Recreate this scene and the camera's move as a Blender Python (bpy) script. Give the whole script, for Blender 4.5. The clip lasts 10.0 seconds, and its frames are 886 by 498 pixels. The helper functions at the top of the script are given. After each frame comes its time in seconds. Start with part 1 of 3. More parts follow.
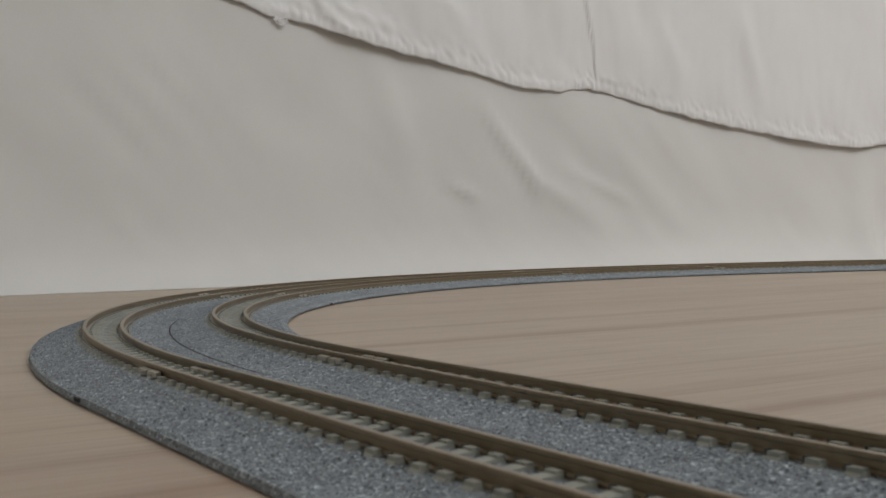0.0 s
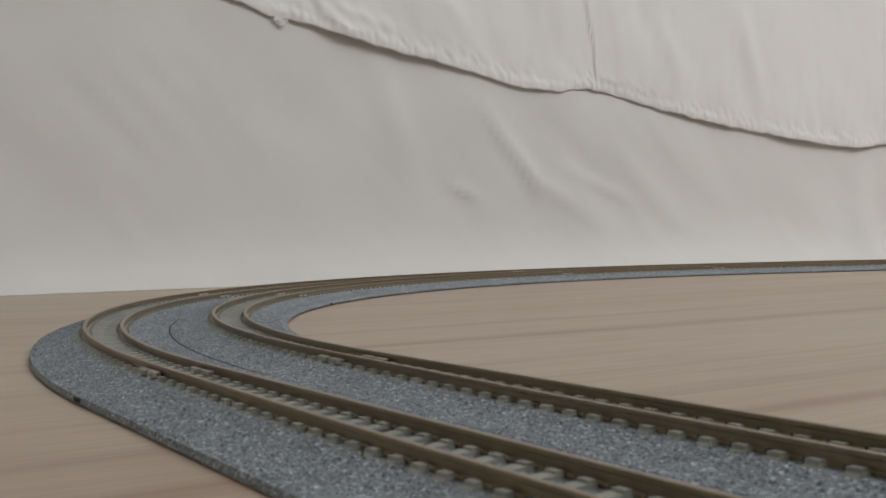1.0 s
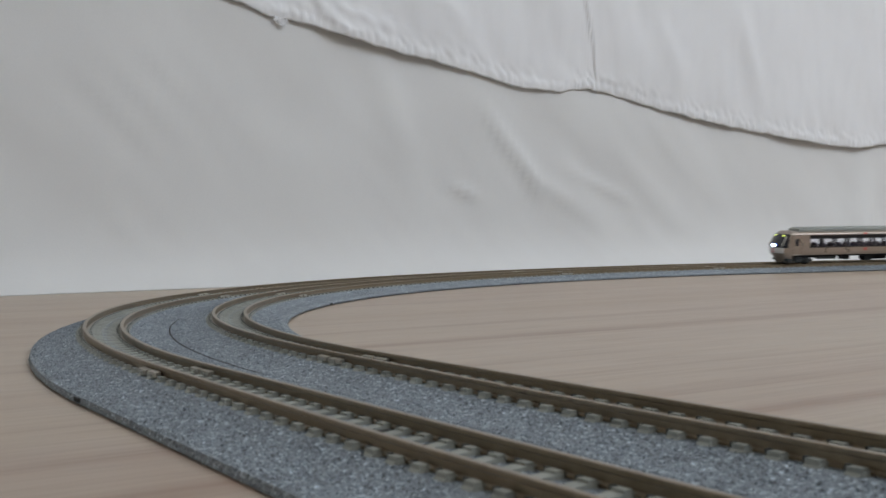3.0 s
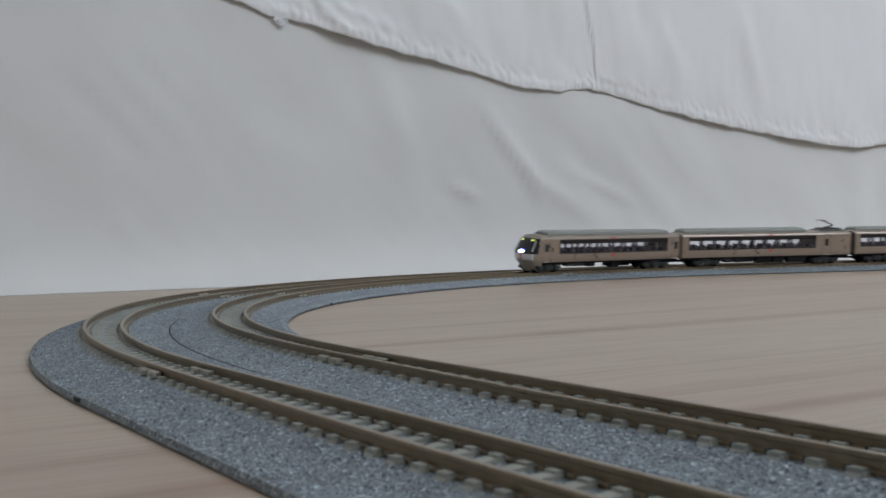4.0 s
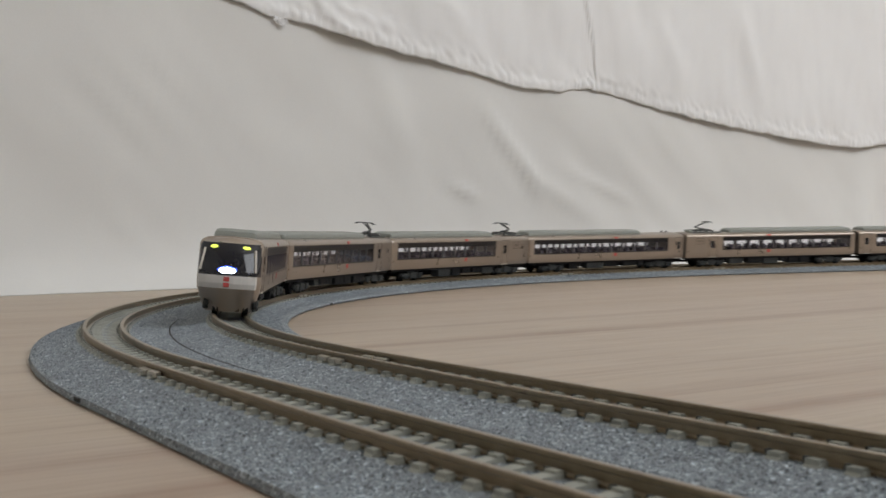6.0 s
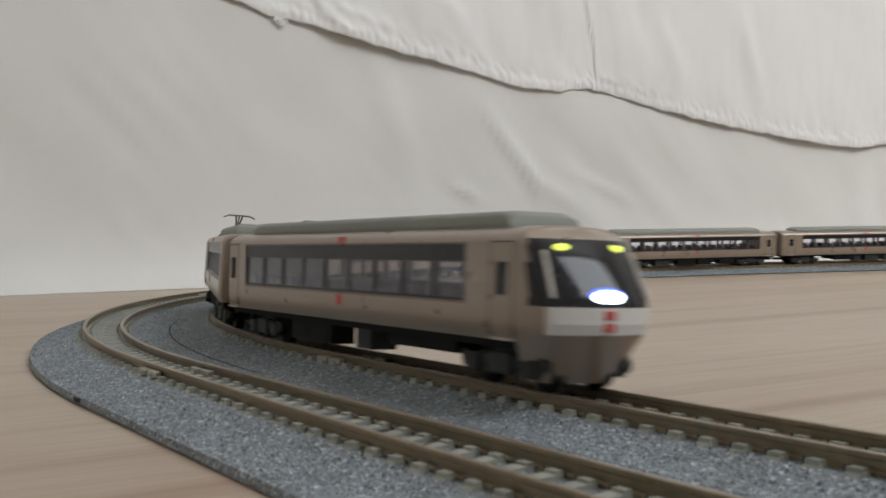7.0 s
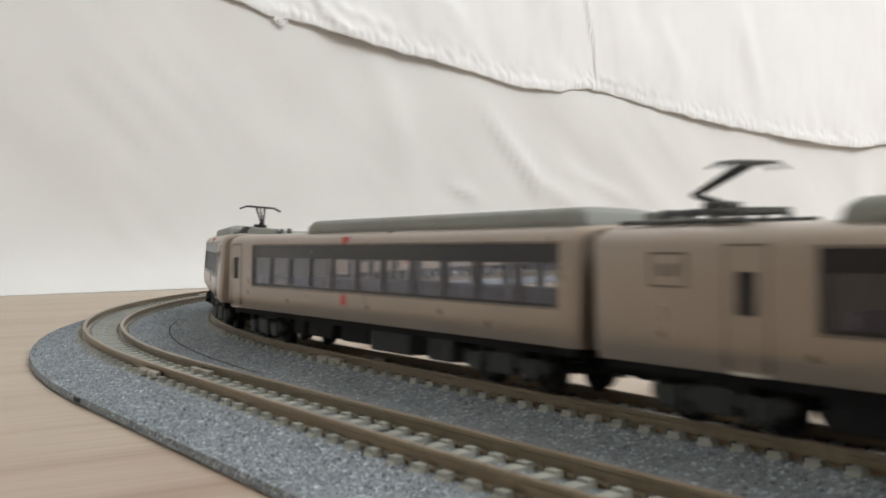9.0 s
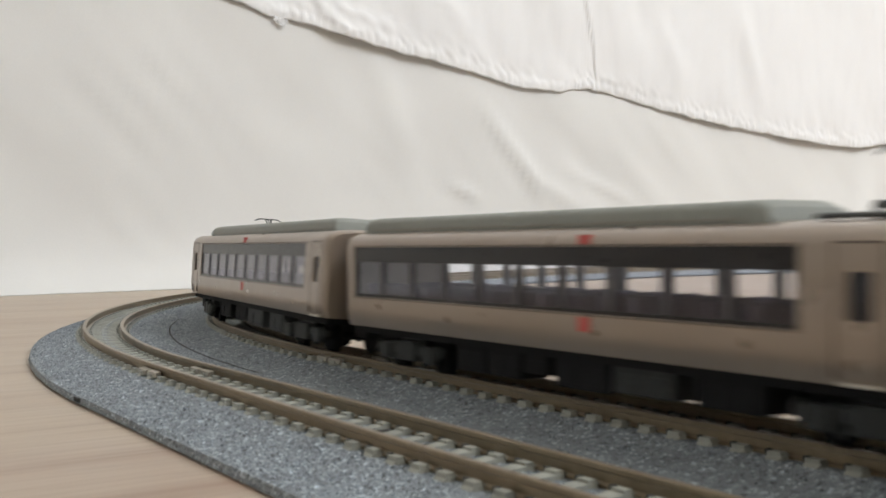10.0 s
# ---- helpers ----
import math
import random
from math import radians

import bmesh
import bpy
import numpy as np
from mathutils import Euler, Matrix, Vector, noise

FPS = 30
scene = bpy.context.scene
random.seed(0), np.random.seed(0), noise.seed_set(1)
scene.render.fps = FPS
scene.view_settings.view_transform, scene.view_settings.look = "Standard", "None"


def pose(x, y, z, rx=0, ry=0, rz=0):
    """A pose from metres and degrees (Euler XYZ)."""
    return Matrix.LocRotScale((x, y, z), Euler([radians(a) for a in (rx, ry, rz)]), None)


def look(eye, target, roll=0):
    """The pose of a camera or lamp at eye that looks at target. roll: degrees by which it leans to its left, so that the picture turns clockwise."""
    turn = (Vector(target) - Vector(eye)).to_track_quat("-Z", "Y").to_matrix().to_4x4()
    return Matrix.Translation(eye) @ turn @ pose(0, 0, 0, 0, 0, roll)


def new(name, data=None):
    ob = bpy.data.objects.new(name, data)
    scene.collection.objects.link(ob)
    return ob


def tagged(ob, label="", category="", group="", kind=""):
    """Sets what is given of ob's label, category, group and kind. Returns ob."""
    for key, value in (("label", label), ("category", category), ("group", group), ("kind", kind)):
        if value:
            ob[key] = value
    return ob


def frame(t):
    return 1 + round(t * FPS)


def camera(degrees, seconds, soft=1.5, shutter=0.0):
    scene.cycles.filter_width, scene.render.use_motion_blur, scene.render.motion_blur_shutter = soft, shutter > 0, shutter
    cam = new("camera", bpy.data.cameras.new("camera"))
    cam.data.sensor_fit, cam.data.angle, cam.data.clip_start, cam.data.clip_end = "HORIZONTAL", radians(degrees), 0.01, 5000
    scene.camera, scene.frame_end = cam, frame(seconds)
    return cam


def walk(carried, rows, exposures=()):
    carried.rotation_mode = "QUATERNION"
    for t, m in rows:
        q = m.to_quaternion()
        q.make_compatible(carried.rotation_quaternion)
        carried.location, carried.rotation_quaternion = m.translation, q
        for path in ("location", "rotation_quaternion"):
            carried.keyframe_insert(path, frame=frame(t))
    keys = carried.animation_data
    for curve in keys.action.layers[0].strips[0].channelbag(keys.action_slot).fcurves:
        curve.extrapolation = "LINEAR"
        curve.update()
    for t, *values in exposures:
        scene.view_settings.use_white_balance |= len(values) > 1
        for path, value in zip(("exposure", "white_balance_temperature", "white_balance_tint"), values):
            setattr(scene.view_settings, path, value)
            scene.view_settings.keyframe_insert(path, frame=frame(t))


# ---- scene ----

# ---------------------------------------------------------------- camera
cam = camera(40.896, 10.0, soft=1.5, shutter=0.38)
EYE = (0.0, 0.0, 0.02617)
STAND = look(EYE, (0.0, 1.0, 0.02617 - 0.008744), -0.9365)
EXPOSURES = [(0.0, -0.3, 6500, 10), (0.6, -0.22, 6500, 10), (1.6, -0.18, 6480, 10), (2.1, -0.06, 6300, 9), (2.4, -0.05, 6020, 9), (2.7, -0.08, 5960, 9), (4.0, -0.18, 5780, 8), (4.5, -0.32, 6120, 10),
             (5.0, -0.16, 6480, 10), (5.5, 0.04, 6450, 10), (7.0, 0.08, 6420, 9), (7.5, 0.46, 6420, 9), (8.0, 0.6, 6420, 9), (8.5, 0.6, 6420, 9), (9.0, 0.6, 6420, 9), (10.0, 0.6, 6430, 9)]
walk(cam, [(0.0, STAND), (10.0, STAND)], EXPOSURES)
# the lens's small aperture leaves the nearest track a little soft
cam.data.dof.use_dof, cam.data.dof.focus_distance, cam.data.dof.aperture_fstop = True, 0.68, 135.0

MM = 0.001
# room axes: u runs along the back wall, w towards it
TURN = 34.5
E1 = Vector((math.cos(radians(TURN)), math.sin(radians(TURN)), 0))
E2 = Vector((-math.sin(radians(TURN)), math.cos(radians(TURN)), 0))
CORNER = Vector((-0.2129, 0.6533, 0))


def room(u, w, z):
    return CORNER + E1 * u + E2 * w + Vector((0, 0, z))


ROOM = Matrix(((E1.x, E2.x, 0, CORNER.x), (E1.y, E2.y, 0, CORNER.y), (0, 0, 1, 0), (0, 0, 0, 1)))

# ---------------------------------------------------------------- world and light
world = bpy.data.worlds.new("world")
scene.world = world
world.use_nodes = True
wn = world.node_tree
sky = wn.nodes.new("ShaderNodeTexSky")
sky.sky_type, sky.sun_disc = "NISHITA", False
sky.sun_elevation, sky.sun_rotation = radians(40), radians(150)
wn.nodes["Background"].inputs[1].default_value = 0.12
wn.links.new(sky.outputs[0], wn.nodes["Background"].inputs[0])

WIN_U, WIN_Z = (0.12, 1.97), (0.9, 2.3)      # window in the wall opposite the cloth
SOUTH = -1.75
lamp_data = bpy.data.lights.new("window_light", "AREA")
lamp_data.shape, lamp_data.size, lamp_data.size_y = "RECTANGLE", WIN_U[1] - WIN_U[0] - 0.1, WIN_Z[1] - WIN_Z[0] - 0.08
lamp_data.energy, lamp_data.color = 29.0, (0.955, 0.97, 0.975)
lamp = new("window_light", lamp_data)
wc = room(sum(WIN_U) / 2, SOUTH + 0.02, sum(WIN_Z) / 2)
lamp.matrix_world = look(wc, wc + E2)


# ---------------------------------------------------------------- materials
def material(name, colour, rough=0.6, metal=0.0, spread=0.12, scale=400.0, fine=4.0, bump=0.15, depth=0.0002, random_each=0.0, spec=0.5):
    """Colour broken at two scales, with fine relief."""
    m = bpy.data.materials.new(name)
    m.use_nodes = True
    n, l = m.node_tree.nodes, m.node_tree.links
    b = n["Principled BSDF"]
    b.inputs["Metallic"].default_value = metal
    b.inputs["Specular IOR Level"].default_value = spec
    co = n.new("ShaderNodeTexCoord")
    big, small = n.new("ShaderNodeTexNoise"), n.new("ShaderNodeTexNoise")
    for t, s in ((big, scale), (small, scale * fine)):
        t.inputs["Scale"].default_value = s
        t.inputs["Detail"].default_value = 4
        l.new(co.outputs["Object"], t.inputs["Vector"])
    mix = n.new("ShaderNodeMath")
    mix.operation = "ADD"
    l.new(big.outputs["Fac"], mix.inputs[0])
    l.new(small.outputs["Fac"], mix.inputs[1])
    ramp = n.new("ShaderNodeValToRGB")
    lo, hi = 1 - spread, 1 + spread
    ramp.color_ramp.elements[0].position, ramp.color_ramp.elements[1].position = 0.3, 0.7
    ramp.color_ramp.elements[0].color = (*[c * lo for c in colour], 1)
    ramp.color_ramp.elements[1].color = (*[min(1, c * hi) for c in colour], 1)
    half = n.new("ShaderNodeMath")
    half.operation = "MULTIPLY"
    half.inputs[1].default_value = 0.5
    l.new(mix.outputs[0], half.inputs[0])
    l.new(half.outputs[0], ramp.inputs[0])
    out = ramp.outputs[0]
    if random_each:
        info, hsv, mr = n.new("ShaderNodeObjectInfo"), n.new("ShaderNodeHueSaturation"), n.new("ShaderNodeMapRange")
        mr.inputs["To Min"].default_value, mr.inputs["To Max"].default_value = 1 - random_each, 1 + random_each
        l.new(info.outputs["Random"], mr.inputs["Value"])
        l.new(mr.outputs[0], hsv.inputs["Value"])
        l.new(out, hsv.inputs["Color"])
        out = hsv.outputs[0]
    l.new(out, b.inputs["Base Color"])
    rr = n.new("ShaderNodeMapRange")
    rr.inputs["To Min"].default_value, rr.inputs["To Max"].default_value = max(0.02, rough - 0.08), min(1, rough + 0.08)
    l.new(small.outputs["Fac"], rr.inputs["Value"])
    l.new(rr.outputs[0], b.inputs["Roughness"])
    if bump:
        bp = n.new("ShaderNodeBump")
        bp.inputs["Strength"].default_value, bp.inputs["Distance"].default_value = bump, depth
        l.new(small.outputs["Fac"], bp.inputs["Height"])
        l.new(bp.outputs[0], b.inputs["Normal"])
    return m


def ballast_material():
    """Grey-blue moulded ballast with pale and dark grains."""
    m = material("ballast", (0.28, 0.315, 0.345), 0.75, spread=0.15, scale=60)
    n, l = m.node_tree.nodes, m.node_tree.links
    b = n["Principled BSDF"]
    base = b.inputs["Base Color"].links[0].from_socket
    co = n.new("ShaderNodeTexCoord")
    v = n.new("ShaderNodeTexVoronoi")
    v.inputs["Scale"].default_value = 2400
    l.new(co.outputs["Object"], v.inputs["Vector"])
    sep = n.new("ShaderNodeSeparateColor")
    l.new(v.outputs["Color"], sep.inputs[0])
    ramp = n.new("ShaderNodeValToRGB")
    cr = ramp.color_ramp
    cr.elements[0].position, cr.elements[0].color = 0.0, (0.3, 0.3, 0.31, 1)
    cr.elements[1].position, cr.elements[1].color = 0.12, (0.85, 0.85, 0.86, 1)
    for p, c in ((0.8, 1.0), (0.93, 1.6), (1.0, 2.5)):
        e = cr.elements.new(p)
        e.color = (c, c, c, 1)
    l.new(sep.outputs[0], ramp.inputs[0])
    mul = n.new("ShaderNodeMix")
    mul.data_type, mul.blend_type = "RGBA", "MULTIPLY"
    mul.inputs["Factor"].default_value = 1
    l.new(base, mul.inputs[6])
    l.new(ramp.outputs[0], mul.inputs[7])
    l.new(mul.outputs[2], b.inputs["Base Color"])
    bp = b.inputs["Normal"].links[0].from_node
    bp.inputs["Strength"].default_value, bp.inputs["Distance"].default_value = 0.7, 0.0005
    l.new(v.outputs["Distance"], bp.inputs["Height"])
    return m


def wood_material():
    """Pale laminate with stretched grain along its own x."""
    m = material("pale_wood", (0.505, 0.415, 0.322), 0.42, spread=0.05, scale=30, bump=0.05)
    n, l = m.node_tree.nodes, m.node_tree.links
    b = n["Principled BSDF"]
    base = b.inputs["Base Color"].links[0].from_socket
    co = n.new("ShaderNodeTexCoord")
    for stretch, size, lo, dark in ((0.045, 70, 0.42, (0.95, 0.93, 0.91)), (0.05, 330, 0.42, (0.93, 0.90, 0.87)), (0.03, 1100, 0.48, (0.84, 0.80, 0.76)), (0.025, 58, 0.36, (0.70, 0.58, 0.51)), (0.05, 20, 0.45, (0.90, 0.85, 0.81)), (0.3, 9, 0.5, (0.95, 0.93, 0.94))):
        mp = n.new("ShaderNodeMapping")
        mp.inputs["Scale"].default_value = (stretch, 1, 1)
        mp.inputs["Location"].default_value = (size * 0.37, size * 0.11, 0)
        l.new(co.outputs["Object"], mp.inputs["Vector"])
        t = n.new("ShaderNodeTexNoise")
        t.inputs["Scale"].default_value, t.inputs["Detail"].default_value, t.inputs["Distortion"].default_value = size, 5, 0.6
        l.new(mp.outputs[0], t.inputs["Vector"])
        ramp = n.new("ShaderNodeValToRGB")
        ramp.color_ramp.elements[0].position, ramp.color_ramp.elements[1].position = lo - 0.14, lo + 0.06
        ramp.color_ramp.elements[0].color, ramp.color_ramp.elements[1].color = (*dark, 1), (1, 1, 1, 1)
        l.new(t.outputs["Fac"], ramp.inputs[0])
        mul = n.new("ShaderNodeMix")
        mul.data_type, mul.blend_type = "RGBA", "MULTIPLY"
        mul.inputs["Factor"].default_value = 1
        l.new(base, mul.inputs[6])
        l.new(ramp.outputs[0], mul.inputs[7])
        base = mul.outputs[2]
    l.new(base, b.inputs["Base Color"])
    return m


def cloth_material(name, colour):
    """Thin white cotton: weave relief, light through it only put into the colour."""
    m = material(name, colour, 0.9, spread=0.02, scale=18, fine=60, bump=0.12, depth=0.0003, spec=0.15)
    b = m.node_tree.nodes["Principled BSDF"]
    b.inputs["Sheen Weight"].default_value = 0.15
    return m


def glass_material(name, tint, gloss=0.6, rough=0.05):
    """Tinted pane: clear, with a gloss that grows towards grazing views."""
    m = bpy.data.materials.new(name)
    m.use_nodes = True
    n, l = m.node_tree.nodes, m.node_tree.links
    n.remove(n["Principled BSDF"])
    g, t, f, mx = n.new("ShaderNodeBsdfGlossy"), n.new("ShaderNodeBsdfTransparent"), n.new("ShaderNodeLayerWeight"), n.new("ShaderNodeMixShader")
    up, ma = n.new("ShaderNodeMath"), n.new("ShaderNodeMath")
    up.operation, up.inputs[1].default_value = "POWER", 4.0
    ma.operation, ma.inputs[1].default_value, ma.inputs[2].default_value = "MULTIPLY_ADD", gloss, 0.03
    f.inputs["Blend"].default_value = 0.5
    g.inputs["Roughness"].default_value = rough
    g.inputs["Color"].default_value = (0.85, 0.85, 0.9, 1)
    t.inputs[0].default_value = (*tint, 1)
    l.new(f.outputs["Facing"], up.inputs[0])
    l.new(up.outputs[0], ma.inputs[0])
    l.new(ma.outputs[0], mx.inputs[0])
    l.new(t.outputs[0], mx.inputs[1])
    l.new(g.outputs[0], mx.inputs[2])
    l.new(mx.outputs[0], n["Material Output"].inputs[0])
    return m


def glow(name, colour, strength):
    m = bpy.data.materials.new(name)
    m.use_nodes = True
    b = m.node_tree.nodes["Principled BSDF"]
    b.inputs["Base Color"].default_value = (*colour, 1)
    b.inputs["Emission Color"].default_value = (*colour, 1)
    b.inputs["Emission Strength"].default_value = strength
    return m


BALLAST = ballast_material()
WOOD = wood_material()
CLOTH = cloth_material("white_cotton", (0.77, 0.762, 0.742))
# paler than CLOTH: less light passes two layers, put into its base colour
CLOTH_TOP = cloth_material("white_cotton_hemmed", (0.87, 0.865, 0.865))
PAINT = material("wall_paint", (0.78, 0.76, 0.72), 0.8, spread=0.03, scale=6, bump=0.1)
SLEEPER = material("sleeper_plastic", (0.37, 0.377, 0.335), 0.6, spread=0.12, scale=900, random_each=0.1)
RAIL = material("rail_metal", (0.27, 0.215, 0.145), 0.36, metal=0.6, spread=0.15, scale=200, bump=0.05)
CLIP = material("joiner_metal", (0.42, 0.39, 0.33), 0.4, metal=0.4, spread=0.1, scale=800)
CLIPDARK = material("rail_clip_dark", (0.03, 0.03, 0.03), 0.6, spread=0.2, scale=800, bump=0.0)
BODY = material("champagne_paint", (0.36, 0.30, 0.25), 0.30, metal=0.6, spread=0.02, scale=45, bump=0.0)
NOSEPANEL = material("silver_white_panel", (0.72, 0.70, 0.68), 0.35, spread=0.03, scale=300, bump=0.02)
ROOF = material("roof_grey", (0.30, 0.29, 0.26), 0.6, spread=0.06, scale=200)
ACGREY = material("cooler_grey_green", (0.28, 0.295, 0.27), 0.6, spread=0.08, scale=300)
UNDER = material("underframe_black", (0.013, 0.013, 0.014), 0.8, spread=0.25, scale=400, spec=0.2)
BOGIE = material("bogie_dark_grey", (0.036, 0.039, 0.039), 0.65, spread=0.3, scale=500, spec=0.3)
BAND = material("window_band_black", (0.018, 0.016, 0.017), 0.3, spread=0.1, scale=300, bump=0.0, spec=0.3)
PILLAR = material("pillar_dark", (0.055, 0.05, 0.06), 0.4, spread=0.1, scale=300)
SEAT = material("seat_purple_grey", (0.10, 0.085, 0.12), 0.7, spread=0.2, scale=500)
INSIDE = material("interior_beige", (0.3, 0.27, 0.24), 0.7, spread=0.08, scale=300)
RED = material("mark_red", (0.58, 0.09, 0.08), 0.5, spread=0.08, scale=500, bump=0.0)
LINE = material("trim_brown", (0.12, 0.09, 0.075), 0.5, spread=0.1, scale=500, bump=0.0)
PALE = material("trim_pale", (0.62, 0.58, 0.52), 0.5, spread=0.06, scale=500, bump=0.0)
PANTO = material("pantograph_metal", (0.10, 0.105, 0.105), 0.45, metal=0.4, spread=0.15, scale=500)
HOLE = material("hole_dark", (0.012, 0.012, 0.012), 0.8, spread=0.2, scale=500, bump=0.0)
PANE = glass_material("tinted_pane", (0.97, 0.97, 0.985), 0.6)
SCREEN = material("windscreen_black", (0.012, 0.012, 0.018), 0.08, spread=0.1, scale=300, bump=0.0)
LED = glow("headlight_led", (0.75, 0.83, 1.0), 9.0)
# blue glow for the halo round the headlight, not a part of the car
HALO = glow("headlight_halo", (0.06, 0.13, 1.0), 2.2)
MARKER = glow("marker_lamp", (0.75, 0.85, 0.12), 1.3)
CLEAR = glass_material("window_glass", (0.97, 0.98, 0.98), 0.3, 0.02)


# ---------------------------------------------------------------- mesh helpers
def part(name, bm, mat, parent=None, label="", smooth=False):
    me = bpy.data.meshes.new(name)
    bm.normal_update()
    bm.to_mesh(me)
    bm.free()
    me.materials.append(mat)
    if smooth:
        me.polygons.foreach_set("use_smooth", [True] * len(me.polygons))
        me.set_sharp_from_angle(angle=radians(38))
    ob = new(name, me)
    if parent is not None:
        ob.parent = parent
    if label:
        tagged(ob, label)
    return ob


def empty(name, label, category, group="", kind=""):
    return tagged(new(name), label, category, group, kind)


def box(bm, x0, x1, y0, y1, z0, z1, bevel=0.0):
    """A box, its edges bevelled where asked."""
    made = bmesh.ops.create_cube(bm, size=1.0, matrix=Matrix.Translation(((x0 + x1) / 2, (y0 + y1) / 2, (z0 + z1) / 2)) @ Matrix.Diagonal((x1 - x0, y1 - y0, z1 - z0, 1)))
    if bevel:
        edges = list({e for v in made["verts"] for e in v.link_edges})
        bmesh.ops.bevel(bm, geom=edges, offset=bevel, segments=2, profile=0.5, affect="EDGES")


def rod(bm, a, b, r, sides=8):
    """A round bar from a to b."""
    a, b = Vector(a), Vector(b)
    d = b - a
    m = Matrix.Translation((a + b) / 2) @ d.to_track_quat("Z", "Y").to_matrix().to_4x4()
    bmesh.ops.create_cone(bm, cap_ends=True, segments=sides, radius1=r, radius2=r, depth=d.length, matrix=m)


def scaled(bm):
    """Millimetres to metres."""
    bmesh.ops.scale(bm, vec=(MM, MM, MM), verts=bm.verts)
    return bm


def slab(name, u0, u1, w0, w1, z0, z1, mat, parent=None, label="", category="", kind="structure", bevel=0.0):
    """A box in room axes."""
    bm = bmesh.new()
    box(bm, u0, u1, w0, w1, z0, z1, bevel)
    ob = part(name, bm, mat, parent)
    if parent is None:
        ob.matrix_world = ROOM
    if label:
        tagged(ob, label, category, "", kind)
    return ob


# ---------------------------------------------------------------- room
U0, U1, TOP = -1.4, 3.0, 2.4
BACK = 0.03
slab("floor", U0 - 0.1, U1 + 0.1, SOUTH - 0.1, BACK + 0.12, -0.04, 0.0, WOOD, None, "pale wood-grain laminate floor with darker streaks", "floor")
slab("wall_north", U0, U1, BACK, BACK + 0.12, 0.0, TOP, PAINT, None, "plain white painted wall behind the cloth", "wall")
slab("wall_west", U0 - 0.1, U0, SOUTH - 0.1, BACK + 0.12, 0.0, TOP, PAINT, None, "plain white painted side wall", "wall")
slab("wall_east", U1, U1 + 0.1, SOUTH - 0.1, BACK + 0.12, 0.0, TOP, PAINT, None, "plain white painted side wall", "wall")
slab("ceiling", U0 - 0.1, U1 + 0.1, SOUTH - 0.1, BACK + 0.12, TOP, TOP + 0.08, PAINT, None, "plain white ceiling", "ceiling")


def south_wall():
    bm = bmesh.new()
    for u0, u1, z0, z1 in ((U0, WIN_U[0], 0, TOP), (WIN_U[1], U1, 0, TOP), (WIN_U[0], WIN_U[1], WIN_Z[1], TOP), (WIN_U[0], WIN_U[1], 0, WIN_Z[0])):
        box(bm, u0, u1, SOUTH - 0.1, SOUTH, z0, z1)
    ob = part("wall_south", bm, PAINT)
    ob.matrix_world = ROOM
    tagged(ob, "plain white painted wall with a wide window", "wall", "", "structure")
    win = empty("window_1", "white framed window that lets in daylight", "window", "", "structure")
    win.matrix_world = ROOM
    bm = bmesh.new()
    f = 0.03
    for u0, u1, z0, z1 in ((WIN_U[0], WIN_U[1], WIN_Z[0], WIN_Z[0] + f), (WIN_U[0], WIN_U[1], WIN_Z[1] - f, WIN_Z[1]), (WIN_U[0], WIN_U[0] + f, WIN_Z[0] + f, WIN_Z[1] - f), (WIN_U[1] - f, WIN_U[1], WIN_Z[0] + f, WIN_Z[1] - f)):
        box(bm, u0, u1, SOUTH - 0.08, SOUTH - 0.03, z0, z1, 0.004)
    part("window_frame", bm, PAINT, win)
    bm = bmesh.new()
    box(bm, WIN_U[0] + f, WIN_U[1] - f, SOUTH - 0.06, SOUTH - 0.055, WIN_Z[0] + f, WIN_Z[1] - f)
    part("pane", bm, CLEAR, win).visible_shadow = False


south_wall()


# ---------------------------------------------------------------- white cloths
def ridge(u, z, cu, cz, angle, length, width, height):
    """A soft crease: a ridge of that length and width at (cu, cz)."""
    a = radians(angle)
    du, dz = u - cu, z - cz
    p, q = du * math.cos(a) + dz * math.sin(a), -du * math.sin(a) + dz * math.cos(a)
    return height * math.exp(-(p / length) ** 2 - (q / width) ** 2)


HEM = ((-0.7, 0.28), (0.0741, 0.1772), (0.0915, 0.1740), (0.1129, 0.1688), (0.1300, 0.1632), (0.1370, 0.1617), (0.1440, 0.1624), (0.1582, 0.1603), (0.1942, 0.1528), (0.2412, 0.1457), (0.2821, 0.1388), (0.3255, 0.1311), (0.3560, 0.1299), (0.3880, 0.1338), (0.3990, 0.1326), (0.4098, 0.1311), (0.4555, 0.1225), (0.5040, 0.1160), (0.5556, 0.1104), (0.6105, 0.1049), (0.6616, 0.1009), (0.7000, 0.0996), (0.7222, 0.1023), (0.9, 0.12), (1.6, 0.17))


def hem_height(u):
    return float(np.interp(u, [h[0] for h in HEM], [h[1] for h in HEM]))


